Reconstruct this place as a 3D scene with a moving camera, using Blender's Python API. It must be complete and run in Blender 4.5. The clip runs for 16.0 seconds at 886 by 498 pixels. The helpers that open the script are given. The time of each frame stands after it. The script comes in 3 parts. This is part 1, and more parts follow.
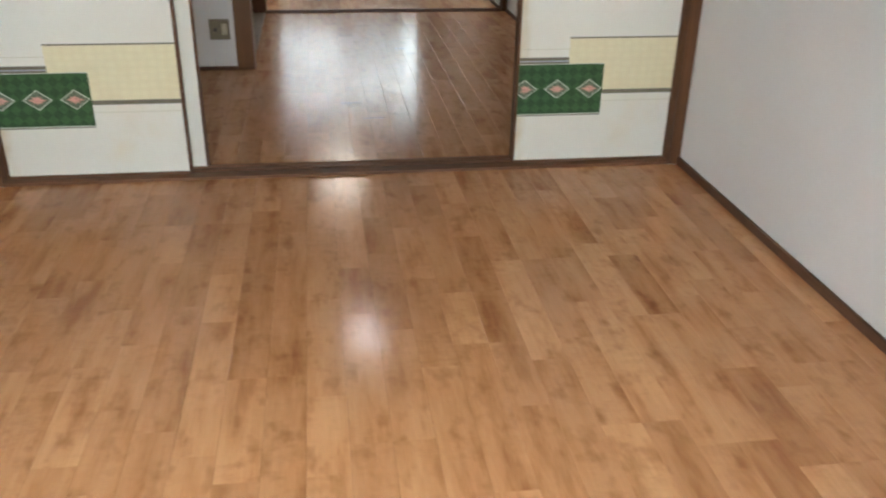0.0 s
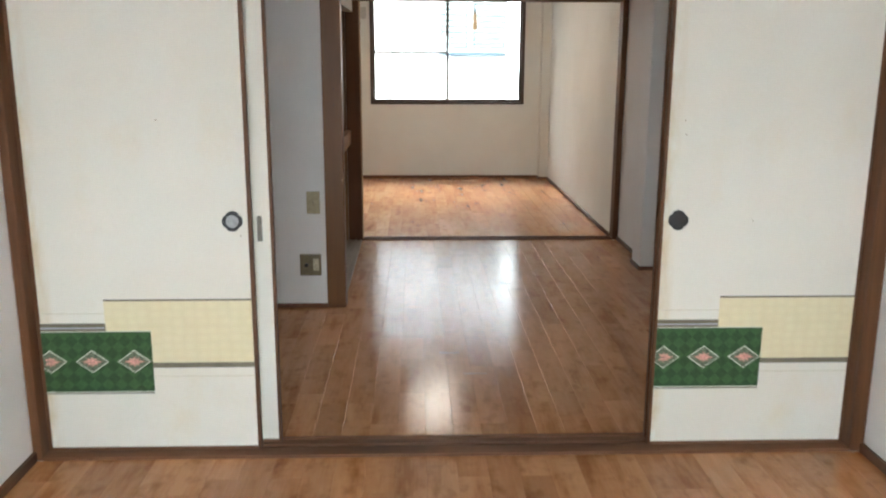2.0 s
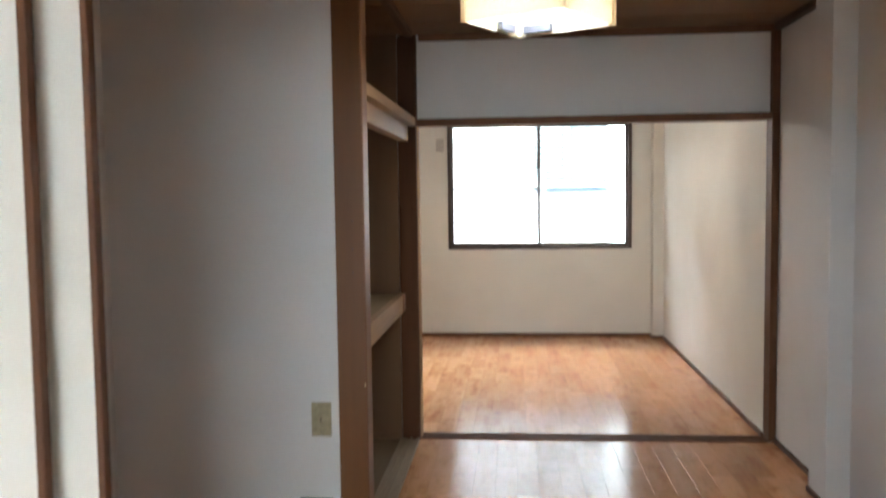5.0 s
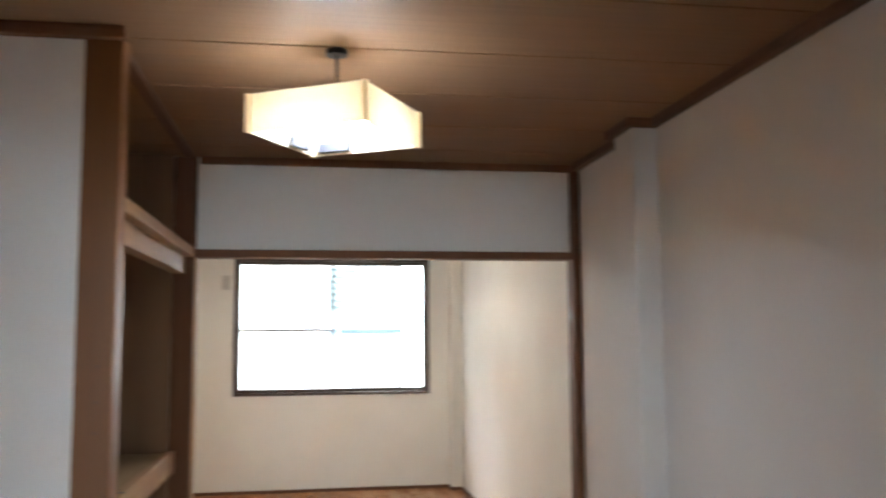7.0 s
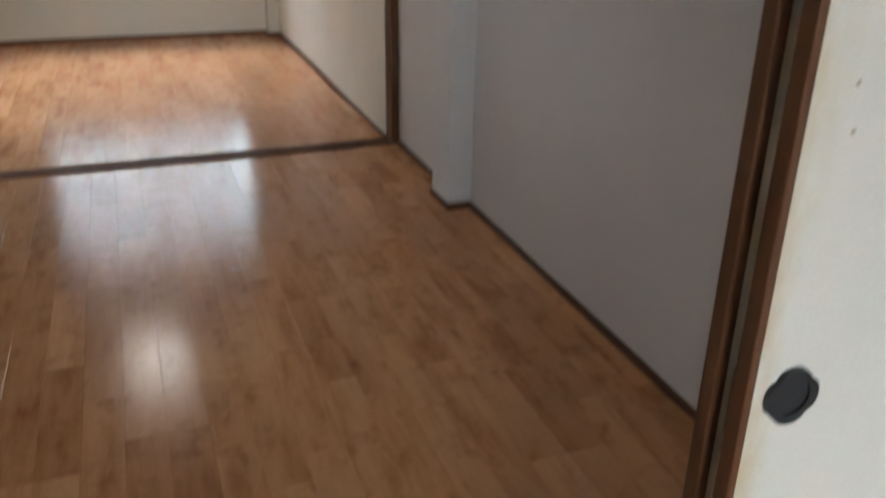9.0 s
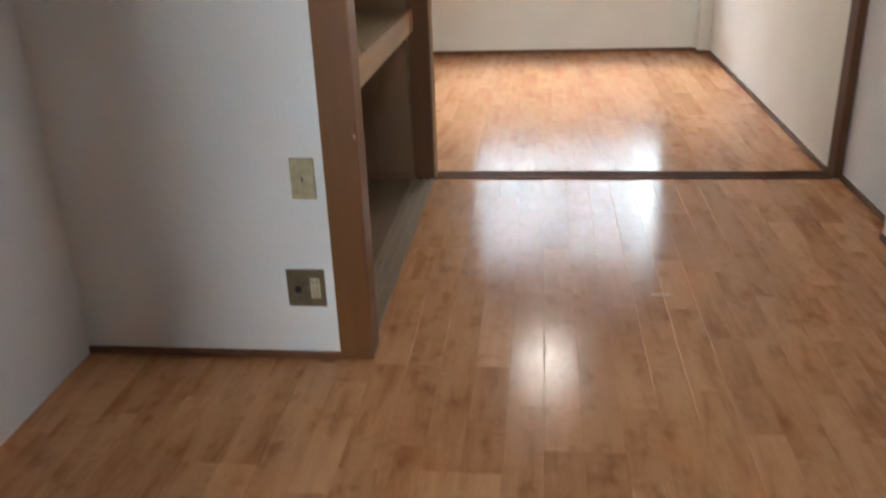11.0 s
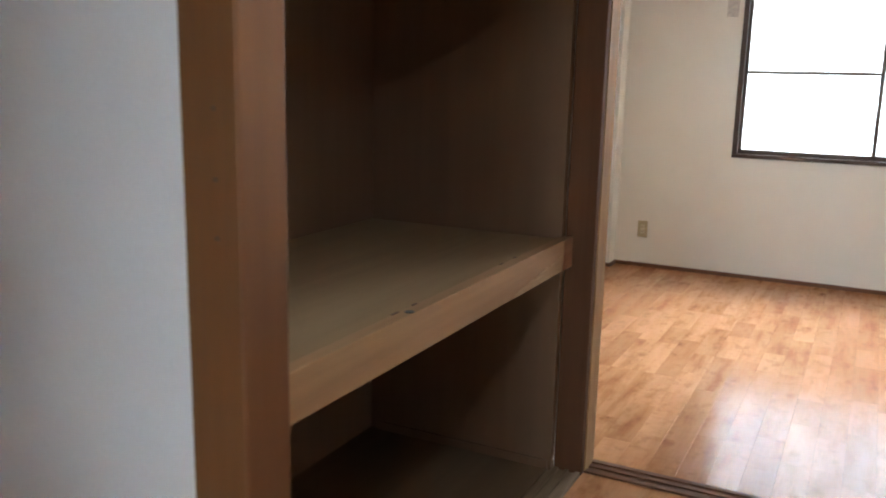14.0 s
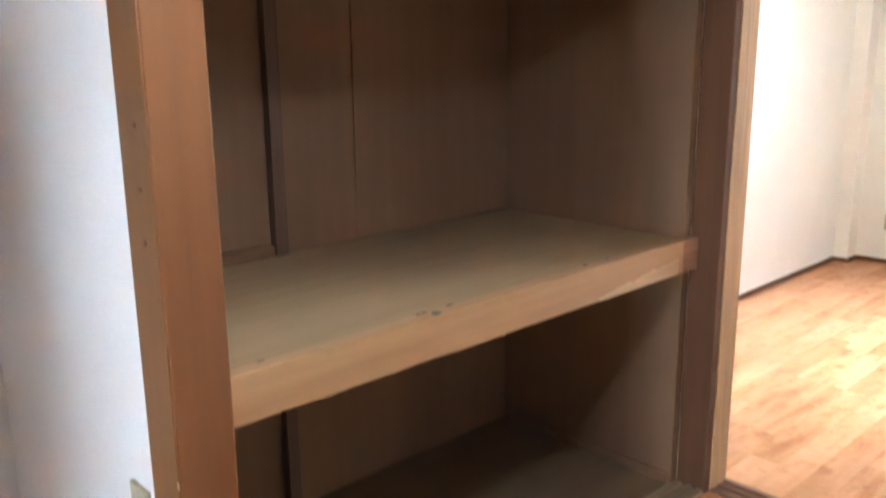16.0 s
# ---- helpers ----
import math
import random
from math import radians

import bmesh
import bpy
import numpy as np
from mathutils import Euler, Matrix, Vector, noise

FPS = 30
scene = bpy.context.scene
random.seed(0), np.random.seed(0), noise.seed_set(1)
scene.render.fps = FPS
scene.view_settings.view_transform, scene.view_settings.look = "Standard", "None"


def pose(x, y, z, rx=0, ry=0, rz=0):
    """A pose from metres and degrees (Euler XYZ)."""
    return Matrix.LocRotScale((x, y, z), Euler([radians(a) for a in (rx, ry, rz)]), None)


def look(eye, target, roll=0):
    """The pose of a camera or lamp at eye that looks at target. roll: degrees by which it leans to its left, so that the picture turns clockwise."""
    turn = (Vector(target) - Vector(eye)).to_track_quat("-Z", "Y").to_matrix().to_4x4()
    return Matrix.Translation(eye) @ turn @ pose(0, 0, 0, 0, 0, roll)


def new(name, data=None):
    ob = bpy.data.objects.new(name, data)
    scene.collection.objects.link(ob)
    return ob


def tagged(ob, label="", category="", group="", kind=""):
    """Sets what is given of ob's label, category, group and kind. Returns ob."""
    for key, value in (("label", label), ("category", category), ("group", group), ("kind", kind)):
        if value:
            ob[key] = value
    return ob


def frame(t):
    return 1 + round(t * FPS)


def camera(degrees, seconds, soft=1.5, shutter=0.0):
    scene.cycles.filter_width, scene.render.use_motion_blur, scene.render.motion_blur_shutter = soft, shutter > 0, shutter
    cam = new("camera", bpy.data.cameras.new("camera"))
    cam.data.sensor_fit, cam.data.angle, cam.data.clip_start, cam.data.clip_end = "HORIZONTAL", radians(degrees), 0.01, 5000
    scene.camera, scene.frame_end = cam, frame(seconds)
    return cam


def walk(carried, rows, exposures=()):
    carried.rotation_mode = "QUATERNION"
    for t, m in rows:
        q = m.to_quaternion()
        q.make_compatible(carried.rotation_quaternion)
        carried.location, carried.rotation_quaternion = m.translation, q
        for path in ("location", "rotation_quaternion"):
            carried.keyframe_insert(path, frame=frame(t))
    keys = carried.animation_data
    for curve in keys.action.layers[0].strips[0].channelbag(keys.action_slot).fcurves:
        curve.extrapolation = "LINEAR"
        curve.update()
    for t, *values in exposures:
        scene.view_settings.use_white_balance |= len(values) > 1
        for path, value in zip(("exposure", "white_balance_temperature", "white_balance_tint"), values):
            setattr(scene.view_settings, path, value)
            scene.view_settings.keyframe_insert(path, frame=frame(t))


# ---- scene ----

# ---- camera ----
cam = camera(55.1, 16.0, soft=2.0, shutter=0.5)
PATH = [
    (0, (1.298, -3.379, 1.298), (1.564, -1.604, 0.415), 1.1),
    (0.5, (1.267, -3.327, 1.289), (1.431, -1.51, 0.468), 0.1),
    (1, (1.257, -3.219, 1.295), (1.375, -1.345, 0.606), -0.1),
    (1.5, (1.281, -2.976, 1.343), (1.353, -1.049, 0.809), 0.2),
    (2, (1.29, -2.715, 1.335), (1.355, -0.765, 0.894), 0.2),
    (2.5, (1.293, -2.395, 1.347), (1.385, -0.444, 0.92), -0.4),
    (3, (1.332, -2.078, 1.303), (1.434, -0.157, 0.757), -0.3),
    (3.5, (1.37, -1.817, 1.312), (1.444, 0.089, 0.709), 0.2),
    (4, (1.391, -1.552, 1.33), (1.464, 0.369, 0.78), -1.7),
    (4.5, (1.408, -1.307, 1.342), (1.325, 0.659, 0.985), -1.8),
    (4.7, (1.425, -1.224, 1.362), (1.255, 0.751, 1.1), -0.9),
    (6.8, (1.418, -0.699, 1.366), (1.605, 1.282, 1.57), -0.4),
    (7, (1.435, -0.683, 1.352), (1.747, 1.283, 1.549), -0.4),
    (7.5, (1.492, -0.665, 1.357), (2.097, 1.236, 1.512), -0.8),
    (8, (1.476, -0.673, 1.340), (2.218, 1.184, 1.314), -2.0),
    (8.5, (1.522, -0.62, 1.361), (2.244, 1.189, 0.907), 0.1),
    (9, (1.559, -0.552, 1.306), (2.195, 1.159, 0.487), 1.0),
    (9.5, (1.568, -0.529, 1.265), (2.047, 1.131, 0.258), 1.3),
    (10, (1.436, -0.555, 1.313), (1.695, 1.164, 0.323), 1.1),
    (10.2, (1.408, -0.569, 1.322), (1.511, 1.179, 0.356), 0.9),
    (12.3, (1.439, -0.033, 1.303), (1.104, 1.89, 0.867), -2.0),
    (12.5, (1.462, 0.037, 1.322), (1.118, 1.965, 0.918), -1.6),
    (13, (1.531, 0.343, 1.314), (0.976, 2.235, 0.977), -0.1),
    (13.5, (1.598, 0.64, 1.319), (0.746, 2.418, 0.98), -0.7),
    (14, (1.668, 0.869, 1.318), (0.785, 2.617, 0.918), 1.3),
    (14.5, (1.766, 1.057, 1.321), (0.698, 2.684, 0.862), 0.3),
    (15, (1.913, 1.178, 1.310), (0.620, 2.598, 0.749), 3.0),
    (15.3, (2.013, 1.226, 1.332), (0.673, 2.568, 0.696), 2.1),
    (15.5, (2.031, 1.233, 1.346), (0.685, 2.568, 0.708), 1.6),
    (16, (2.086, 1.221, 1.376), (0.676, 2.561, 0.911), -0.6),
]
EXPOSURES = [(0.0, 0.05, 6500, 10), (0.5, 0.2, 6500, 10), (1.0, 0.32, 6500, 10), (2.0, 0.3, 6400, 10), (2.5, 0.3, 6350, 10), (3.0, 0.04, 6300, 10), (3.6, 0.06, 6350, 10),
             (4.7, 0.42, 6250, 10), (6.8, 0.7, 6150, 10), (7.5, 0.55, 6200, 10), (8.0, 0.15, 6150, 10), (8.5, 0.0, 6200, 10), (9.0, 0.07, 6150, 10), (9.5, 0.45, 6150, 10), (10.0, 0.78, 6100, 10),
             (12.3, 0.6, 6200, 10), (13.0, 0.35, 6100, 10), (13.5, 0.4, 6000, 10), (14.2, 0.9, 5850, 10), (15.0, 1.55, 5650, 10), (15.5, 1.9, 5650, 10), (16.0, 2.05, 5600, 10)]
walk(cam, [(t, look(e, g, r)) for t, e, g, r in PATH], EXPOSURES)

# ---- light ----
world = bpy.data.worlds.new("sky")
scene.world = world
world.use_nodes = True
wn, wl = world.node_tree.nodes, world.node_tree.links
sky = wn.new("ShaderNodeTexSky")
sky.sky_type, sky.sun_disc = "NISHITA", False
sky.sun_elevation, sky.sun_rotation = radians(39), radians(106)
wn["Background"].inputs[1].default_value = 0.1
wl.new(sky.outputs[0], wn["Background"].inputs[0])
sun_data = bpy.data.lights.new("sun", "SUN")
sun_data.energy, sun_data.angle, sun_data.color = 2.5, radians(4), (1.0, 0.95, 0.88)
sun = new("sun", sun_data)
sun.matrix_world = look((14, -4, 12), (0, 0, 0))
DAY_BACK = 94.0     # glow of the hazy daylight outside the far window
DAY_FRONT = 92.0    # and outside the balcony window behind the start
LAMP_MID, LAMP_BACK = 68.0, 16.0


# ---- materials ----
def material(name, base, rough=0.6, metal=0.0):
    m = bpy.data.materials.new(name)
    m.use_nodes = True
    b = m.node_tree.nodes["Principled BSDF"]
    b.inputs["Base Color"].default_value = (*base, 1)
    b.inputs["Roughness"].default_value = rough
    b.inputs["Metallic"].default_value = metal
    return m, m.node_tree.nodes, m.node_tree.links, b


def noise_node(n, l, coord, scale, detail=4.0, stretch=None, rough=0.6):
    t = n.new("ShaderNodeTexNoise")
    t.inputs["Scale"].default_value, t.inputs["Detail"].default_value = scale, detail
    t.inputs["Roughness"].default_value = rough
    if stretch:
        mp = n.new("ShaderNodeMapping")
        mp.inputs["Scale"].default_value = stretch
        l.new(coord, mp.inputs[0])
        coord = mp.outputs[0]
    l.new(coord, t.inputs["Vector"])
    return t.outputs["Fac"]


def ramp(n, l, fac, stops):
    r = n.new("ShaderNodeValToRGB")
    e = r.color_ramp.elements
    while len(e) < len(stops):
        e.new(0.5)
    for el, (p, c) in zip(e, stops):
        el.position, el.color = p, (*c, 1)
    l.new(fac, r.inputs[0])
    return r.outputs[0]


def mixed(n, l, kind, fac, a, b):
    m = n.new("ShaderNodeMix")
    m.data_type, m.blend_type = "RGBA", kind
    for value, slot in ((fac, m.inputs[0]), (a, m.inputs[6]), (b, m.inputs[7])):
        if isinstance(value, (int, float)):
            slot.default_value = value
        elif isinstance(value, tuple):
            slot.default_value = (*value, 1)
        else:
            l.new(value, slot)
    return m.outputs[2]


def bumped(n, l, b, fac, strength, distance=0.002):
    bp = n.new("ShaderNodeBump")
    bp.inputs["Strength"].default_value, bp.inputs["Distance"].default_value = strength, distance
    l.new(fac, bp.inputs["Height"])
    l.new(bp.outputs[0], b.inputs["Normal"])


def place(n):
    return n.new("ShaderNodeTexCoord").outputs["Object"]


def mat_wallpaper(name, base, stain):
    m, n, l, b = material(name, base, 0.85)
    c = place(n)
    big = noise_node(n, l, c, 1.3, 3)
    tint = ramp(n, l, big, [(0.35, stain), (0.65, base)])
    fine = noise_node(n, l, c, 260, 2, (1, 1, 0.6))
    l.new(mixed(n, l, "MULTIPLY", 0.12, tint, ramp(n, l, fine, [(0.3, (0.7, 0.7, 0.7)), (0.7, (1, 1, 1))])), b.inputs["Base Color"])
    bumped(n, l, b, fine, 0.35, 0.0015)
    return m


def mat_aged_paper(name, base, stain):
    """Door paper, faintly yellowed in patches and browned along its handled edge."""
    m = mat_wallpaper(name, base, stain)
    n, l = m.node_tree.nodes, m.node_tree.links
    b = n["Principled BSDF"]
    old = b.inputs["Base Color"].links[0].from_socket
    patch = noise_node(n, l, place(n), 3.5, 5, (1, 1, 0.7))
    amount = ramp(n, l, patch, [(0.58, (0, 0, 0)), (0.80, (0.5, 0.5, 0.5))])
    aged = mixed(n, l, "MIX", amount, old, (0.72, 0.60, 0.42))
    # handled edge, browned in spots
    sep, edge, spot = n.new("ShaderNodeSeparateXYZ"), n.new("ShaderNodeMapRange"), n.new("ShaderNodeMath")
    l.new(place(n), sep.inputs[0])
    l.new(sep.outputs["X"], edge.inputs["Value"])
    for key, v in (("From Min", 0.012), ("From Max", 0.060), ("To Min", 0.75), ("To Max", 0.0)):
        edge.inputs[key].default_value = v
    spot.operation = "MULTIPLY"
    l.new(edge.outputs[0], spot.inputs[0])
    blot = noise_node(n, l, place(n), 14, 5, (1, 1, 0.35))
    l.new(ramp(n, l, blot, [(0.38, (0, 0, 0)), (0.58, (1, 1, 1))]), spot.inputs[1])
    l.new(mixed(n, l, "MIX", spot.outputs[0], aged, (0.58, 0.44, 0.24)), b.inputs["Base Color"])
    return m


def mat_wood(name, dark, light, rough=0.45, axis="z", scale=1.0, bump=0.25, figure=0.55):
    """Sawn wood with its grain along one axis."""
    m, n, l, b = material(name, light, rough)
    c = place(n)
    s = {"x": (0.06, 1, 1), "y": (1, 0.06, 1), "z": (1, 1, 0.06)}[axis]
    grain = noise_node(n, l, c, 70 * scale, 5, s, 0.65)
    broad = noise_node(n, l, c, 9 * scale, 3, s)
    tint = ramp(n, l, broad, [(0.3, dark), (0.7, light)])
    streak = ramp(n, l, grain, [(0.3, (0.55, 0.5, 0.45)), (0.6, (1, 1, 1))])
    l.new(mixed(n, l, "MULTIPLY", figure, tint, streak), b.inputs["Base Color"])
    l.new(ramp(n, l, broad, [(0.2, (rough * 0.8,) * 3), (0.8, (min(1, rough * 1.25),) * 3)]), b.inputs["Roughness"])
    b.inputs["Specular IOR Level"].default_value = 0.3
    bumped(n, l, b, grain, bump, 0.001)
    return m


def mat_laminate(name):
    """Glossy maple-look laminate strips, each with its own tone and figure."""
    m, n, l, b = material(name, (0.5, 0.28, 0.13), 0.22)
    info = n.new("ShaderNodeObjectInfo")
    shift = n.new("ShaderNodeVectorMath")
    shift.operation = "MULTIPLY_ADD"
    shift.inputs[1].default_value = (1, 1, 1)
    comb = n.new("ShaderNodeCombineXYZ")
    for i, k in enumerate((37.0, 91.0, 13.0)):
        mul = n.new("ShaderNodeMath")
        mul.operation = "MULTIPLY"
        mul.inputs[1].default_value = k
        l.new(info.outputs["Random"], mul.inputs[0])
        l.new(mul.outputs[0], comb.inputs[i])
    l.new(place(n), shift.inputs[0])
    l.new(comb.outputs[0], shift.inputs[2])
    c = shift.outputs[0]
    tone = ramp(n, l, info.outputs["Random"], [(0.0, (0.48, 0.232, 0.104)), (0.3, (0.54, 0.270, 0.124)), (0.7, (0.59, 0.302, 0.142)), (1.0, (0.65, 0.345, 0.168))])
    cloud = noise_node(n, l, c, 13, 4, (1, 0.17, 1), 0.62)
    grain = noise_node(n, l, c, 120, 4, (1, 0.05, 1), 0.7)
    knot = noise_node(n, l, c, 15, 2.5, (1, 0.6, 1))
    col = mixed(n, l, "MULTIPLY", 0.82, tone, ramp(n, l, cloud, [(0.30, (0.58, 0.44, 0.34)), (0.46, (0.88, 0.82, 0.75)), (0.60, (1, 1, 1))]))
    col = mixed(n, l, "MULTIPLY", 0.22, col, ramp(n, l, grain, [(0.3, (0.65, 0.58, 0.5)), (0.65, (1, 1, 1))]))
    curl = noise_node(n, l, c, 26, 3, (0.8, 1.5, 1), 0.6)
    patch = noise_node(n, l, c, 6, 2, (1, 0.6, 1))
    curl_ramp = ramp(n, l, curl, [(0.36, (0.60, 0.50, 0.42)), (0.52, (1, 1, 1))])
    patch_ramp = ramp(n, l, patch, [(0.42, (1, 1, 1)), (0.60, (0, 0, 0))])
    col = mixed(n, l, "MULTIPLY", 0.22, col, mixed(n, l, "SCREEN", 1.0, curl_ramp, patch_ramp))
    col = mixed(n, l, "MULTIPLY", 0.7, col, ramp(n, l, knot, [(0.55, (1, 1, 1)), (0.80, (0.46, 0.34, 0.25))]))
    l.new(col, b.inputs["Base Color"])
    wear = noise_node(n, l, c, 5.0, 3)
    l.new(ramp(n, l, wear, [(0.2, (0.15,) * 3), (0.8, (0.20,) * 3)]), b.inputs["Roughness"])
    b.inputs["Specular IOR Level"].default_value = 0.25
    return m


def mat_plain(name, base, rough=0.5, metal=0.0, vary=0.12, scale=60.0):
    m, n, l, b = material(name, base, rough, metal)
    f = noise_node(n, l, place(n), scale, 3)
    lo = tuple(max(0.0, v * (1 - 2 * vary)) for v in base)
    hi = tuple(min(1.0, v * (1 + vary)) for v in base)
    l.new(ramp(n, l, f, [(0.3, lo), (0.7, hi)]), b.inputs["Base Color"])
    bumped(n, l, b, f, 0.08, 0.0008)
    return m


def mat_glow(name, colour, strength):
    m = bpy.data.materials.new(name)
    m.use_nodes = True
    n, l = m.node_tree.nodes, m.node_tree.links
    n.clear()
    e, o = n.new("ShaderNodeEmission"), n.new("ShaderNodeOutputMaterial")
    e.inputs[0].default_value, e.inputs[1].default_value = (*colour, 1), strength
    l.new(e.outputs[0], o.inputs[0])
    return m


def mat_glass(name):
    m = bpy.data.materials.new(name)
    m.use_nodes = True
    n, l = m.node_tree.nodes, m.node_tree.links
    n.clear()
    o, mx = n.new("ShaderNodeOutputMaterial"), n.new("ShaderNodeMixShader")
    tr, gl, fr = n.new("ShaderNodeBsdfTransparent"), n.new("ShaderNodeBsdfGlossy"), n.new("ShaderNodeFresnel")
    tr.inputs[0].default_value = (0.93, 0.96, 0.95, 1)
    gl.inputs["Roughness"].default_value = 0.03
    fr.inputs[0].default_value = 1.45
    l.new(fr.outputs[0], mx.inputs[0])
    l.new(tr.outputs[0], mx.inputs[1])
    l.new(gl.outputs[0], mx.inputs[2])
    l.new(mx.outputs[0], o.inputs[0])
    return m


def mat_green_cloth(name):
    """Printed green band with a darker checked leaf figure."""
    m, n, l, b = material(name, (0.03, 0.15, 0.06), 0.75)
    c = place(n)
    mp = n.new("ShaderNodeMapping")
    mp.inputs["Rotation"].default_value = (0, radians(45), 0)
    mp.inputs["Scale"].default_value = (32, 1, 32)
    l.new(c, mp.inputs[0])
    ch = n.new("ShaderNodeTexChecker")
    ch.inputs["Scale"].default_value = 1.0
    ch.inputs[1].default_value, ch.inputs[2].default_value = (0.020, 0.058, 0.016, 1), (0.046, 0.112, 0.036, 1)
    l.new(mp.outputs[0], ch.inputs[0])
    blot = noise_node(n, l, c, 75, 3)
    l.new(mixed(n, l, "MIX", ramp(n, l, blot, [(0.4, (0, 0, 0)), (0.6, (0.7, 0.7, 0.7))]), ch.outputs[0], (0.032, 0.086, 0.026)), b.inputs["Base Color"])
    return m


def mat_hex_paper(name):
    """Cream paper with a faint tortoiseshell figure."""
    m, n, l, b = material(name, (0.74, 0.66, 0.44), 0.8)
    v = n.new("ShaderNodeTexVoronoi")
    v.inputs["Scale"].default_value = 26
    v.inputs["Randomness"].default_value = 0.35
    mp = n.new("ShaderNodeMapping")
    mp.inputs["Scale"].default_value = (1, 0.001, 1.35)
    l.new(place(n), mp.inputs[0])
    l.new(mp.outputs[0], v.inputs["Vector"])
    l.new(ramp(n, l, v.outputs["Distance"], [(0.1, (0.76, 0.68, 0.46)), (0.7, (0.72, 0.635, 0.42))]), b.inputs["Base Color"])
    return m


M = {
    "wall": mat_wallpaper("white_wallpaper", (0.80, 0.79, 0.78), (0.76, 0.745, 0.73)),
    "wall_back": mat_wallpaper("ivory_wallpaper", (0.80, 0.772, 0.70), (0.75, 0.715, 0.64)),
    "post": mat_wood("brown_post", (0.10, 0.040, 0.017), (0.17, 0.072, 0.030), 0.6),
    "rail_x": mat_wood("brown_rail", (0.125, 0.054, 0.025), (0.20, 0.090, 0.042), 0.6, "x"),
    "rail_y": mat_wood("brown_strip", (0.10, 0.048, 0.026), (0.16, 0.078, 0.042), 0.55, "y"),
    "cedar": mat_wood("cedar_post", (0.135, 0.047, 0.013), (0.225, 0.090, 0.028), 0.5, "z", 0.35, 0.12, 0.3),
    "beam": mat_wood("pine_beam", (0.35, 0.185, 0.078), (0.47, 0.275, 0.125), 0.6, "y", 0.5, 0.12, 0.3),
    "shelf": mat_wood("lauan_board", (0.262, 0.168, 0.080), (0.360, 0.238, 0.120), 0.8, "y", 0.35, 0.08, 0.2),
    # closet floor: the shelf's wood settings at about half the brightness
    "floor_board": mat_wood("dark_floor_board", (0.140, 0.088, 0.046), (0.210, 0.136, 0.074), 0.8, "y", 0.35, 0.08, 0.2),
    "lining": mat_wood("lauan_lining", (0.168, 0.090, 0.046), (0.225, 0.125, 0.066), 0.75, "z", 0.35, 0.08, 0.16),
    "batten": mat_wood("dark_batten", (0.10, 0.055, 0.035), (0.15, 0.085, 0.05), 0.6),
    "ceil": mat_wood("ceiling_veneer", (0.21, 0.115, 0.058), (0.26, 0.148, 0.077), 0.6, "x", 0.7, 0.1, 0.25),
    "ceil_groove": mat_plain("groove_dark", (0.03, 0.018, 0.012), 0.8),
    "laminate": mat_laminate("maple_laminate"),
    "subfloor": mat_plain("subfloor", (0.09, 0.05, 0.03), 0.9),
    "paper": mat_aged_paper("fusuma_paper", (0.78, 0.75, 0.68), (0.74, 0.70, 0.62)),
    "cream": mat_hex_paper("cream_paper"),
    "green": mat_green_cloth("green_print"),
    "stripe": mat_plain("olive_stripe", (0.17, 0.145, 0.10), 0.6),
    "line": mat_plain("pale_line", (0.60, 0.55, 0.42), 0.7),
    "silver": mat_plain("silver_line", (0.42, 0.42, 0.46), 0.5),
    "white_line": mat_plain("white_print", (0.72, 0.72, 0.62), 0.7),
    "diamond": mat_plain("olive_print", (0.17, 0.19, 0.13), 0.8, 0, 0.4, 220),
    "pink": mat_plain("salmon_print", (0.75, 0.36, 0.30), 0.8, 0, 0.25, 200),
    "black": mat_plain("black_lacquer", (0.018, 0.017, 0.018), 0.5),
    "stain": mat_plain("paper_stain", (0.42, 0.35, 0.26), 0.8),
    "cup": mat_plain("grey_cup", (0.36, 0.35, 0.35), 0.4, 0.3),
    "brass": mat_plain("dull_brass", (0.16, 0.145, 0.12), 0.5, 0.6),
    "sash": mat_plain("bronze_sash", (0.065, 0.036, 0.022), 0.6, 0.1),
    "glass": mat_glass("window_glass"),
    "beige": mat_plain("beige_plastic", (0.42, 0.36, 0.22), 0.4),
    "blank": mat_plain("grey_beige_plastic", (0.56, 0.52, 0.46), 0.5),
    "plate": mat_plain("brown_metal_plate", (0.20, 0.16, 0.10), 0.35, 0.5),
    "holder": mat_plain("grey_holder", (0.07, 0.07, 0.085), 0.5),
    "socket": mat_plain("ivory_plastic", (0.55, 0.48, 0.33), 0.4),
    "white": mat_plain("white_enamel", (0.75, 0.75, 0.73), 0.35),
    "dark_metal": mat_plain("dark_metal", (0.05, 0.045, 0.04), 0.4, 0.6),
    "pull_wood": mat_wood("pull_wood", (0.40, 0.22, 0.10), (0.52, 0.30, 0.14), 0.5),
    "facade": mat_wallpaper("grey_render", (0.44, 0.43, 0.41), (0.38, 0.375, 0.36)),
    "eave": mat_plain("pale_blue_metal", (0.008, 0.026, 0.040), 0.5),
    "shutter": mat_plain("pale_green_slat", (0.044, 0.070, 0.076), 0.5),
}


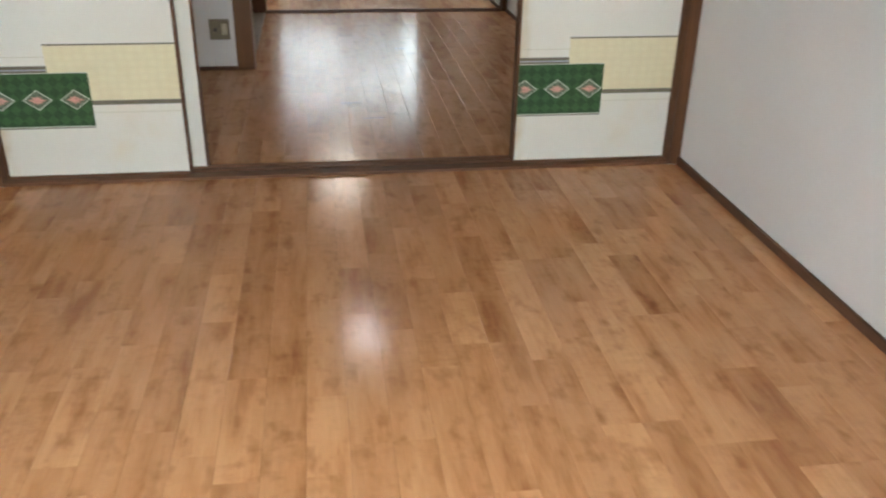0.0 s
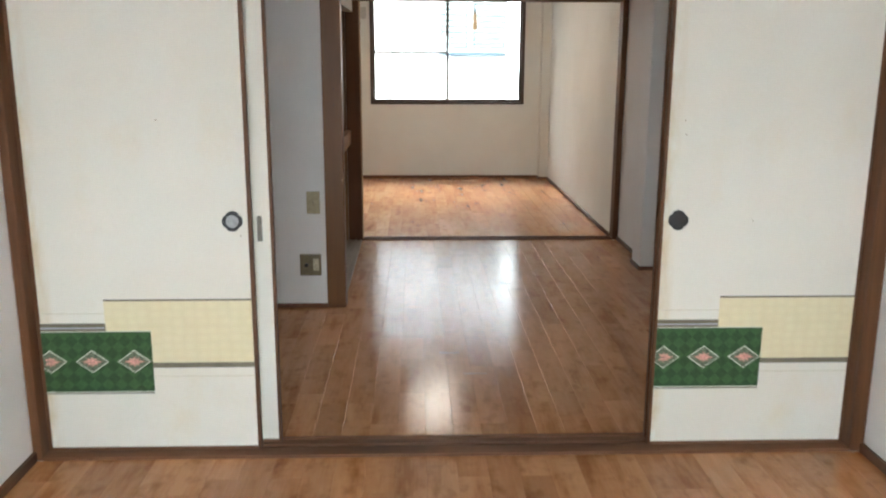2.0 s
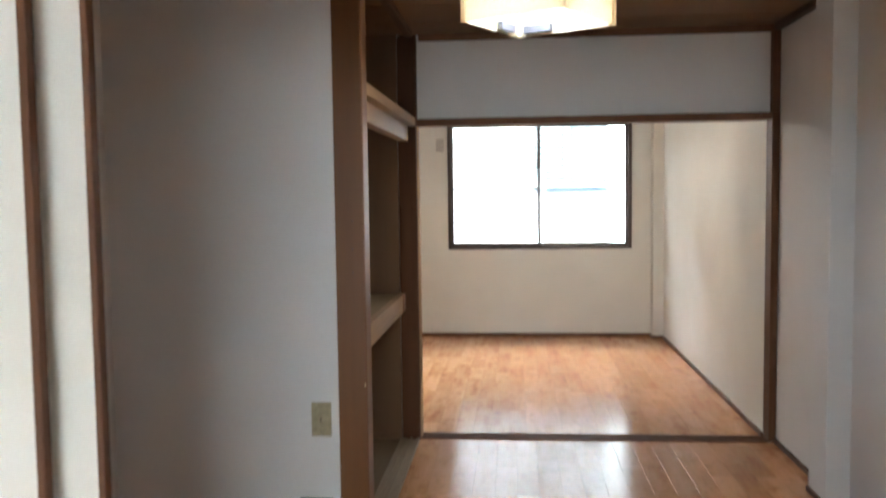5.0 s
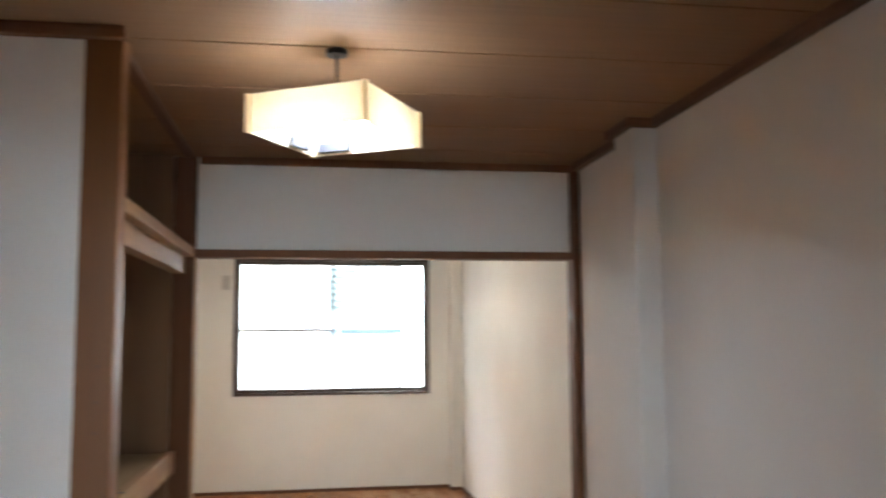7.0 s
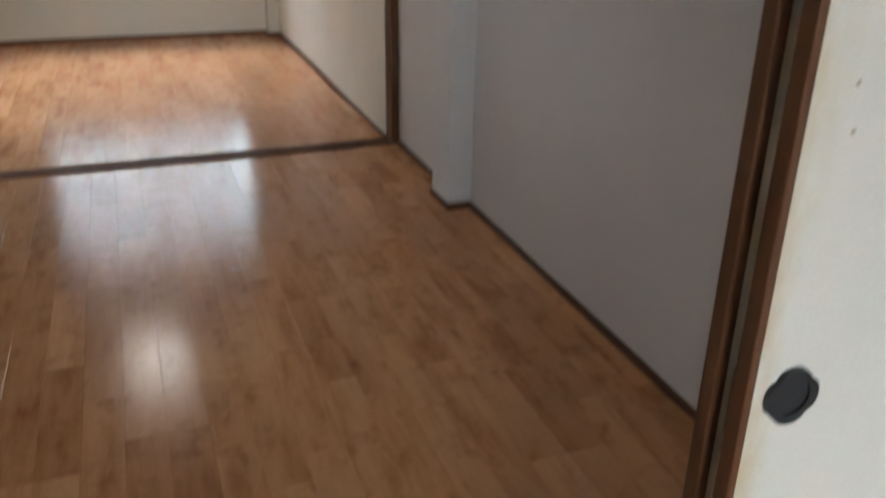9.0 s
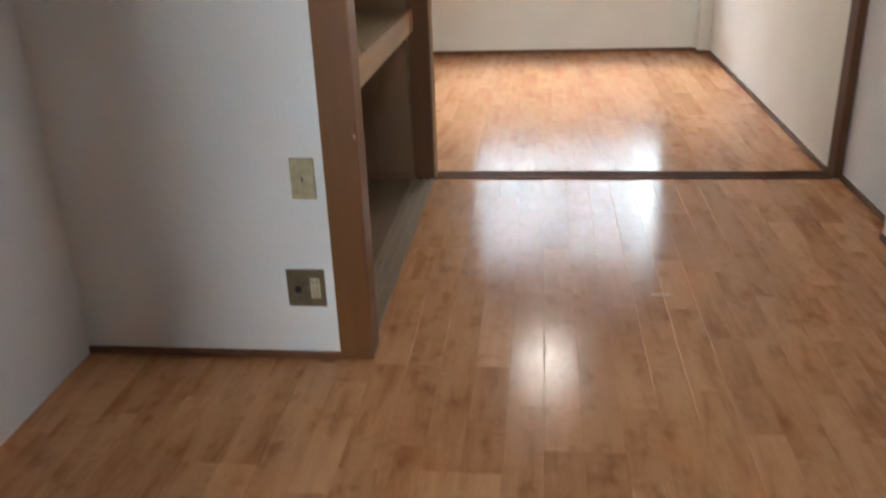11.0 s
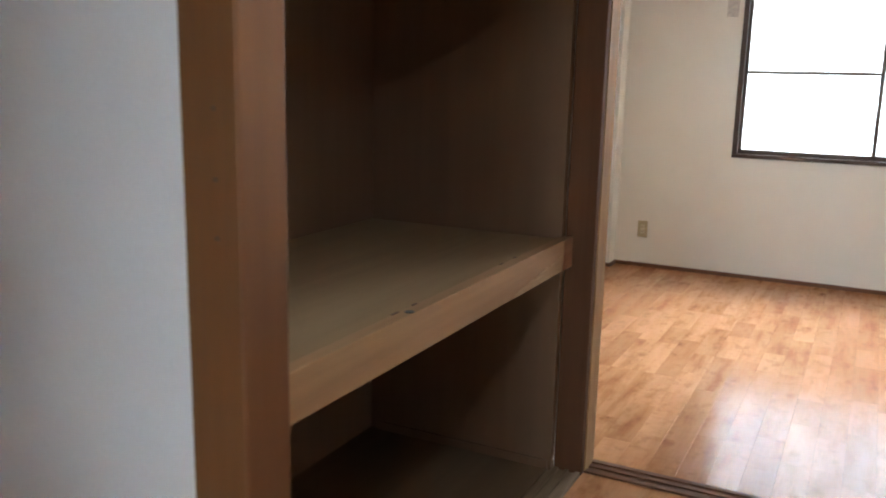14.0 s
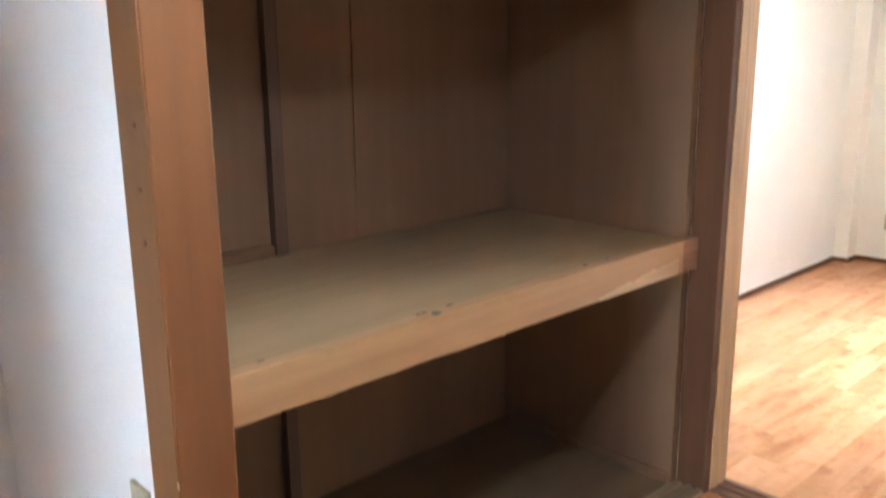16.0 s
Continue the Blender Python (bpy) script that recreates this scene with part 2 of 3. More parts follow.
# ---- building helpers ----
def box(bm, lo, hi, bevel=0.0):
    vs = [bm.verts.new((x, y, z)) for x in (lo[0], hi[0]) for y in (lo[1], hi[1]) for z in (lo[2], hi[2])]
    faces = [bm.faces.new([vs[i] for i in q]) for q in ((0, 1, 3, 2), (4, 6, 7, 5), (0, 4, 5, 1), (2, 3, 7, 6), (0, 2, 6, 4), (1, 5, 7, 3))]
    if bevel:
        edges = list({e for f in faces for e in f.edges})
        bmesh.ops.bevel(bm, geom=edges, offset=bevel, segments=2, profile=0.6, affect="EDGES")
    return bm


def boxes(*items, bevel=0.0):
    bm = bmesh.new()
    for lo, hi in items:
        box(bm, lo, hi, bevel)
    return bm


def ring(bm, r0, r1, z0, z1, n=32, lobes=0.0, axis="z", centre=(0, 0, 0)):
    """A closed lathe band between two radii and two heights; lobes notches the outer radius four times round."""
    rows = []
    for i in range(n):
        a = 2 * math.pi * i / n
        k = 1 - lobes * (1 - abs(math.cos(2 * a))) ** 2
        row = []
        for r, z in ((r0, z0), (r1 * k, z0), (r1 * k, z1), (r0, z1)):
            p = (r * math.cos(a), r * math.sin(a), z)
            if axis == "y":
                p = (p[0], -p[2], p[1])
            row.append(bm.verts.new(Vector(p) + Vector(centre)))
        rows.append(row)
    for i in range(n):
        a, b = rows[i], rows[(i + 1) % n]
        for j in range(4):
            bm.faces.new((a[j], b[j], b[(j + 1) % 4], a[(j + 1) % 4]))
    return bm


def disc(bm, r, z0, z1, n=32, axis="z", centre=(0, 0, 0), lobes=0.0):
    lows, highs = [], []
    for i in range(n):
        a = 2 * math.pi * i / n
        k = 1 + lobes * math.cos(4 * a)
        for z, row in ((z0, lows), (z1, highs)):
            p = (r * k * math.cos(a), r * k * math.sin(a), z)
            if axis == "y":
                p = (p[0], -p[2], p[1])
            row.append(bm.verts.new(Vector(p) + Vector(centre)))
    bm.faces.new(lows[::-1])
    bm.faces.new(highs)
    for i in range(n):
        j = (i + 1) % n
        bm.faces.new((lows[i], lows[j], highs[j], highs[i]))
    return bm


def mesh_of(name, bm, mat):
    bmesh.ops.recalc_face_normals(bm, faces=bm.faces[:])
    me = bpy.data.meshes.new(name)
    bm.to_mesh(me)
    bm.free()
    me.materials.append(mat)
    return me


def part(name, bm, mat, parent=None, label=""):
    ob = new(name, mesh_of(name, bm, mat))
    ob.parent = parent
    if label:
        tagged(ob, label)
    return ob


def setting(name, bm, mat, label, category):
    return tagged(part(name, bm, mat), label, category, kind="structure")


def thing(name, at, label, category, group="", turn=0):
    ob = new(name)
    ob.matrix_world = pose(*at, 0, 0, turn)
    return tagged(ob, label, category, group)


# ---- plan, in metres ----
W = 2.845                  # front room, wall to wall
A_BACK = -3.80            # wall behind the start
SILL0, SILL1 = -0.035, 0.112
B_RIGHT, B_FAR_RIGHT = 2.835, 2.812
PIL_X, PIL_Y0, PIL_Y1 = 2.735, 2.553, 2.76
WALL_B = 1.764            # wall with the switch, facing the front room
POST_X0, POST_X1 = 0.81, 0.912
BC0, BC1 = 3.495, 3.60   # threshold to the back room
C_LEFT, C_RIGHT, C_BACK = -0.045, 2.775, 6.877
CEIL = 2.215
KAMOI = 1.735
WIN = (0.80, 2.505, 0.845, 2.02)
T = 0.12                  # wall thickness
CLO_BACK, CLO_RIGHT, CLO_LEFT = 0.09, 3.43, 1.85

# ---- structure: walls ----
setting("wall_left_front", boxes(((-T, A_BACK - T, -0.05), (0, SILL1, 2.4))), M["wall"], "white papered side wall of the front room", "wall")
setting("wall_right_front", boxes(((W, A_BACK - T, -0.05), (W + T, SILL1, 2.4))), M["wall"], "white papered side wall of the front room", "wall")
BW = (0.38, 2.18, 0.06, 2.05)
setting("wall_balcony", boxes(((0, A_BACK - T, -0.05), (BW[0], A_BACK, 2.4)), ((BW[1], A_BACK - T, -0.05), (W, A_BACK, 2.4)),
        ((BW[0], A_BACK - T, BW[3]), (BW[1], A_BACK, 2.4)), ((BW[0], A_BACK - T, -0.05), (BW[1], A_BACK, BW[2]))), M["wall"], "white papered wall with the balcony window", "wall")
setting("wall_over_doors", boxes(((0.06, 0.0, KAMOI + 0.045), (W - 0.06, 0.09, 2.4))), M["wall"], "white papered strip of wall over the sliding doors", "wall")
setting("wall_left_middle", boxes(((-T, SILL1, -0.05), (0, WALL_B, 2.4))), M["wall"], "white papered side wall of the middle room", "wall")
setting("wall_closet_side", boxes(((-T, WALL_B, -0.05), (POST_X0, WALL_B + 0.075, 2.4))), M["wall"], "white papered wall beside the closet", "wall")
setting("wall_right_middle", boxes(((B_RIGHT, SILL1, -0.05), (B_RIGHT + T, PIL_Y0, 2.4)), ((PIL_X, PIL_Y0, -0.05), (B_RIGHT + T, PIL_Y1, 2.4)),
        ((B_FAR_RIGHT, PIL_Y1, -0.05), (B_RIGHT + T, BC1, 2.4))), M["wall"], "white papered wall with a boxed-out pillar", "wall")
setting("wall_over_threshold", boxes(((POST_X1 - 0.015, BC0 + 0.045, 1.76), (B_FAR_RIGHT, BC1 - 0.015, 2.4))), M["wall"], "white papered strip of wall over the lintel", "wall")
setting("wall_closet_back", boxes(((C_LEFT - T, BC1 - 0.06, -0.05), (POST_X0 - 0.01, BC1, 2.4))), M["wall_back"], "ivory papered wall behind the closet", "wall")
# unseen wall, added to keep outside light out of the closet
setting("wall_closet_light_stop", boxes(((-T, WALL_B + 0.075, -0.05), (0.066, BC1 - 0.062, 2.4))), M["wall"], "unseen wall added behind the closet lining", "wall")
setting("wall_left_back", boxes(((C_LEFT - T, BC1, -0.05), (C_LEFT, C_BACK, 2.4)), ((C_LEFT, 6.73, -0.05), (0.045, C_BACK, 2.4))), M["wall_back"], "ivory papered side wall with a boxed-out corner pillar", "wall")
setting("wall_right_back", boxes(((C_RIGHT, BC1, -0.05), (C_RIGHT + T + 0.08, C_BACK, 2.4)), ((2.68, 6.735, -0.05), (C_RIGHT, C_BACK, 2.4))), M["wall_back"], "ivory papered side wall with a boxed-out corner pillar", "wall")
x0, x1, z0, z1 = WIN
setting("wall_window", boxes(((C_LEFT - T, C_BACK, -0.05), (x0, C_BACK + T, 2.4)), ((x1, C_BACK, -0.05), (C_RIGHT + T + 0.08, C_BACK + T, 2.4)),
        ((x0, C_BACK, -0.05), (x1, C_BACK + T, z0)), ((x0, C_BACK, z1), (x1, C_BACK + T, 2.4))), M["wall_back"], "ivory papered wall below and round the window", "wall")


# ---- structure: ceilings ----
def board_ceiling(name, xa, xb, ya, yb, first, label):
    """Veneer boards with dark open joints between them, in one mesh."""
    bm = bmesh.new()
    cuts = [ya] + [first + 0.466 * i for i in range(-12, 14) if ya + 0.05 < first + 0.466 * i < yb - 0.05] + [yb]
    for a, b in zip(cuts, cuts[1:]):
        box(bm, (xa, a + 0.005, CEIL), (xb, b - 0.005, CEIL + 0.012))
    ob = setting(name, bm, M["ceil"], label, "ceiling")
    bm = bmesh.new()
    box(bm, (xa, ya, CEIL + 0.005), (xb, yb, CEIL + 0.06))
    setting(name + "_joints", bm, M["ceil_groove"], "dark backing seen in the joints of the board ceiling", "ceiling")
    return ob


board_ceiling("ceiling_front", 0, W, A_BACK, 0.0, 0.0, "brown veneer board ceiling of the front room")
board_ceiling("ceiling_middle", -0.0, B_RIGHT, 0.09, BC0 + 0.045, 1.834, "brown veneer board ceiling with dark joints and a lamp")
board_ceiling("ceiling_back", C_LEFT, C_RIGHT, BC1 - 0.015, C_BACK, 4.0, "brown veneer board ceiling of the back room")
setting("roof_slab", boxes(((-0.6, A_BACK - 0.9, 2.4), (3.6, C_BACK + 0.5, 2.6))), M["facade"], "concrete slab above the rooms", "ceiling")

# ceiling trim
trim = [((POST_X1, BC0 + 0.012, CEIL - 0.035), (B_FAR_RIGHT, BC0 + 0.045, CEIL)), ((B_RIGHT - 0.035, 0.12, CEIL - 0.035), (B_RIGHT, PIL_Y0 - 0.035, CEIL)),
        ((PIL_X - 0.035, PIL_Y0 - 0.035, CEIL - 0.035), (B_RIGHT, PIL_Y0, CEIL)), ((PIL_X - 0.035, PIL_Y0, CEIL - 0.035), (PIL_X, PIL_Y1, CEIL)),
        ((PIL_X - 0.035, PIL_Y1, CEIL - 0.035), (B_FAR_RIGHT, PIL_Y1 + 0.035, CEIL)), ((B_FAR_RIGHT - 0.035, PIL_Y1 + 0.035, CEIL - 0.035), (B_FAR_RIGHT, BC0 + 0.012, CEIL)),
        ((0.0, WALL_B - 0.035, CEIL - 0.035), (POST_X1 + 0.01, WALL_B, CEIL)), ((POST_X0 + 0.04, WALL_B + 0.1, CEIL - 0.03), (POST_X1 - 0.02, 3.42, CEIL))]
for lo, hi in trim:
    setting("trim", boxes((lo, hi), bevel=0.003), M["rail_y"] if hi[1] - lo[1] > hi[0] - lo[0] else M["rail_x"], "dark brown wooden ceiling trim", "trim")

# baseboards
base = [((0, A_BACK, 0), (0.014, -0.036, 0.033)), ((W - 0.014, A_BACK, 0), (W, -0.036, 0.033)),
        ((0, WALL_B - 0.012, 0), (POST_X0, WALL_B, 0.022)), ((B_RIGHT - 0.014, SILL1, 0), (B_RIGHT, PIL_Y0 - 0.012, 0.024)),
        ((PIL_X - 0.012, PIL_Y0 - 0.012, 0), (B_RIGHT, PIL_Y0, 0.024)), ((PIL_X - 0.012, PIL_Y0, 0), (PIL_X, PIL_Y1, 0.024)),
        ((B_FAR_RIGHT - 0.014, PIL_Y1, 0), (B_FAR_RIGHT, BC0, 0.024)),
        ((C_RIGHT - 0.014, BC1, 0), (C_RIGHT, 6.723, 0.026)), ((2.668, 6.723, 0), (C_RIGHT, 6.735, 0.026)), ((2.668, 6.735, 0), (2.68, C_BACK, 0.026)),
        ((0.057, C_BACK - 0.014, 0), (2.668, C_BACK, 0.026)), ((0.045, 6.718, 0), (0.057, C_BACK, 0.026)), ((C_LEFT, 6.718, 0), (0.045, 6.73, 0.026)),
        ((C_LEFT, BC1, 0), (C_LEFT + 0.014, 6.718, 0.026))]
for lo, hi in base:
    setting("baseboard", boxes((lo, hi), bevel=0.002), M["rail_y"] if hi[1] - lo[1] > hi[0] - lo[0] else M["rail_x"], "thin dark brown wooden skirting strip", "baseboard")

# posts and lintel round the sliding doors
setting("post_left", boxes(((0.0, -0.036, 0), (0.030, SILL1 + 0.012, 2.2)), bevel=0.003), M["post"], "dark brown wooden door post", "post")
setting("post_right", boxes(((W - 0.05, -0.036, 0), (W, SILL1 + 0.012, 2.2)), bevel=0.003), M["post"], "dark brown wooden door post", "post")


def track(name, a, b, label, grooves, height=0.012):
    """A wooden threshold along x with sunken sliding grooves."""
    edges = [a]
    for g0, g1 in grooves:
        edges += [g0, g1]
    edges.append(b)
    x0, x1 = label[1]
    sill = tagged(new(name), label[0], "threshold", kind="structure")
    for i, (p, q) in enumerate(zip(edges, edges[1:])):
        part("groove" if i % 2 else "rail", boxes(((x0, p, -0.02), (x1, q, height - 0.006 if i % 2 else height)), bevel=0.0015), M["rail_x"], sill)
    return sill


track("threshold_front", SILL0, SILL1, ("brown wooden grooved threshold under the sliding doors", (0.030, W - 0.05)), ((0.016, 0.046), (0.069, 0.098)))
track("threshold_back", BC0, BC1, ("brown wooden grooved threshold without doors", (POST_X1 - 0.014, B_FAR_RIGHT - 0.04)), ((BC0 + 0.02, BC0 + 0.045), (BC0 + 0.058, BC0 + 0.083)), 0.008)
setting("lintel_front", boxes(((0.030, -0.02, KAMOI), (W - 0.05, 0.122, KAMOI + 0.045)), bevel=0.003), M["rail_x"], "dark brown wooden lintel over the sliding doors", "lintel")
setting("lintel_back", boxes(((POST_X1 - 0.014, BC0 + 0.005, 1.722), (B_FAR_RIGHT - 0.04, BC1, 1.76)), bevel=0.003), M["rail_x"], "dark brown wooden lintel between the rooms", "lintel")
setting("post_threshold_right", boxes(((B_FAR_RIGHT - 0.04, BC0, 0), (B_FAR_RIGHT, BC1, 2.2)), bevel=0.003), M["post"], "dark brown wooden post against the wall", "post")
setting("post_closet_left", boxes(((POST_X0, WALL_B - 0.004, 0), (POST_X1, WALL_B + 0.096, 2.2)), bevel=0.004), M["cedar"], "reddish brown cedar corner post of the closet with old nail holes", "post")
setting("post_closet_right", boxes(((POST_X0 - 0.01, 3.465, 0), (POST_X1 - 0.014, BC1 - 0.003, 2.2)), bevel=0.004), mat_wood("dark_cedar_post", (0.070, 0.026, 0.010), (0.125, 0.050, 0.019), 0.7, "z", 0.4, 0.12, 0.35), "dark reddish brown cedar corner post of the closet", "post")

setting("trim_post", boxes(((POST_X1 - 0.0145, 3.497, 0), (POST_X1 - 0.010, BC1 - 0.006, 1.72)), bevel=0.001), mat_wood("tan_jamb", (0.35, 0.195, 0.085), (0.47, 0.275, 0.125), 0.75), "tan wooden jamb strip on the closet post", "trim")
setting("trim_corner", boxes(((POST_X0 + 0.001, WALL_B - 0.0068, 0), (POST_X1 - 0.004, WALL_B - 0.004, 2.2)), bevel=0.0008), mat_wood("tan_facing", (0.135, 0.051, 0.014), (0.220, 0.094, 0.028), 0.40, "z", 0.35, 0.12, 0.3), "yellowish brown facing of the closet corner post", "trim")

# ---- closet ----
# worn pine, lightened to paint in daylight glare along the beam
WORN_GLARE = mat_wood("worn_glare_pine", (0.46, 0.29, 0.15), (0.60, 0.41, 0.24), 0.8, "y")
closet = thing("closet", (0.45, 2.6, 0), "open two-tier closet without doors, brown board lining", "closet")


def inside(lo, hi):
    o = Vector((0.45, 2.6, 0))
    return (tuple(Vector(lo) - o), tuple(Vector(hi) - o))


part("back_panel", boxes(inside((CLO_BACK - 0.02, CLO_LEFT, 0), (CLO_BACK, CLO_RIGHT + 0.02, 2.2))), M["lining"], closet)
part("side_panel", boxes(inside((CLO_BACK, CLO_RIGHT, 0), (POST_X0 - 0.01, CLO_RIGHT + 0.035, 2.2))), M["lining"], closet)
part("side_panel", boxes(inside((CLO_BACK, CLO_LEFT - 0.008, 0), (POST_X0, CLO_LEFT, 2.2))), M["lining"], closet)
part("floor_board", boxes(inside((CLO_BACK, CLO_LEFT, -0.02), (0.79, CLO_RIGHT, 0.02))), M["floor_board"], closet, "dark grey-brown board floor")
part("shelf_board", boxes(inside((CLO_BACK, CLO_LEFT, 0.795), (0.787, CLO_RIGHT, 0.812))), M["shelf"], closet, "dusty grey-brown plywood shelf")
part("shelf_beam", boxes(inside((0.79, WALL_B + 0.096, 0.721), (0.825, 3.465, 0.818)), bevel=0.003), M["beam"], closet, "pale sawn pine front edge with a knot")
for y in (2.15, 2.62, 3.08):
    part("shelf_joist", boxes(inside((CLO_BACK, y - 0.02, 0.745), (0.79, y + 0.02, 0.795))), M["lining"], closet)
part("batten", boxes(inside((CLO_BACK, 2.458, 0.815), (CLO_BACK + 0.03, 2.498, 1.70)), bevel=0.002), M["batten"], closet)
part("batten", boxes(inside((CLO_BACK, 2.458, 0.02), (CLO_BACK + 0.03, 2.498, 0.745)), bevel=0.002), M["batten"], closet)
part("batten", boxes(inside((CLO_BACK, 2.76, 0.815), (CLO_BACK + 0.006, 2.77, 1.70))), M["lining"], closet)
part("batten", boxes(inside((CLO_BACK, CLO_LEFT, 0.815), (CLO_BACK + 0.02, 2.458, 0.845)), bevel=0.002), M["lining"], closet)
part("batten", boxes(inside((CLO_BACK, CLO_LEFT, 0.02), (CLO_BACK + 0.02, 2.458, 0.05)), bevel=0.002), M["lining"], closet)
part("batten", boxes(inside((CLO_BACK + 0.03, CLO_RIGHT - 0.012, 0.02), (0.79, CLO_RIGHT, 0.05)), bevel=0.002), M["lining"], closet)
part("upper_shelf", boxes(inside((CLO_BACK, CLO_LEFT, 1.735), (0.80, CLO_RIGHT, 1.755))), M["shelf"], closet)
part("upper_beam", boxes(inside((0.80, WALL_B + 0.096, 1.72), (0.895, 3.465, 1.765)), bevel=0.003), M["beam"], closet, "pale wooden beam under the top compartment")
part("door_head", boxes(inside((0.80, WALL_B + 0.096, 1.64), (0.855, 3.465, 1.72)), bevel=0.003), M["beam"], closet)
TRACK = mat_wood("grey_track", (0.21, 0.142, 0.082), (0.31, 0.215, 0.130), 0.55, "y")
for i, (a, b) in enumerate(((0.79, 0.82), (0.82, 0.842), (0.842, 0.855), (0.855, 0.877), (0.877, 0.895))):
    part("track_groove" if i % 2 else "track_rail", boxes(inside((a, WALL_B + 0.096, -0.02), (b, 3.465, 0.007 if i % 2 else 0.014)), bevel=0.0012), TRACK, closet, "worn grey-brown door track")
part("knot", disc(bmesh.new(), 0.011, 0, 0.003, 10, "z", Vector((0.812, 2.41, 0.8165)) - Vector((0.45, 2.6, 0))), M["dark_metal"], closet, "dark knot in the beam")
for z in (1.09, 1.172, 1.268):
    part("nail_hole", disc(bmesh.new(), 0.004, 0, 0.002, 8, "y", (0.870 - 0.45, WALL_B - 0.0068 - 2.6, z)), M["batten"], closet)
# worn, splintered lower edge of the shelf beam near its far end, its paleness also painting daylight glare
worn = random.Random(5)
for i in range(16):
    y, w = 2.98 + 0.024 * i, 0.0236
    h = worn.uniform(0.006, 0.014) + 0.0026 * i
    part("worn_glare_patch", boxes(inside((0.8245, y, 0.7215), (0.8262, y + w, 0.7215 + h)), bevel=0.0007), WORN_GLARE, closet)
part("end_block", boxes(inside((0.8245, 3.385, 0.7205), (0.8285, 3.464, 0.8165)), bevel=0.002), mat_wood("red_pine", (0.28, 0.125, 0.065), (0.38, 0.19, 0.10), 0.6, "y"), closet)
part("nick", boxes(inside((0.903, WALL_B - 0.0072, 0.694), (0.9085, WALL_B - 0.0060, 0.706)), bevel=0.0004), WORN_GLARE, closet, "pale nick")
for y, w in ((1.98, 0.014), (2.37, 0.03), (2.46, 0.02), (2.95, 0.02), (3.05, 0.012)):
    part("splinter", boxes(inside((0.7885, y, 0.8175), (0.7945, y + w, 0.8190)), bevel=0.0006), M["batten"], closet)



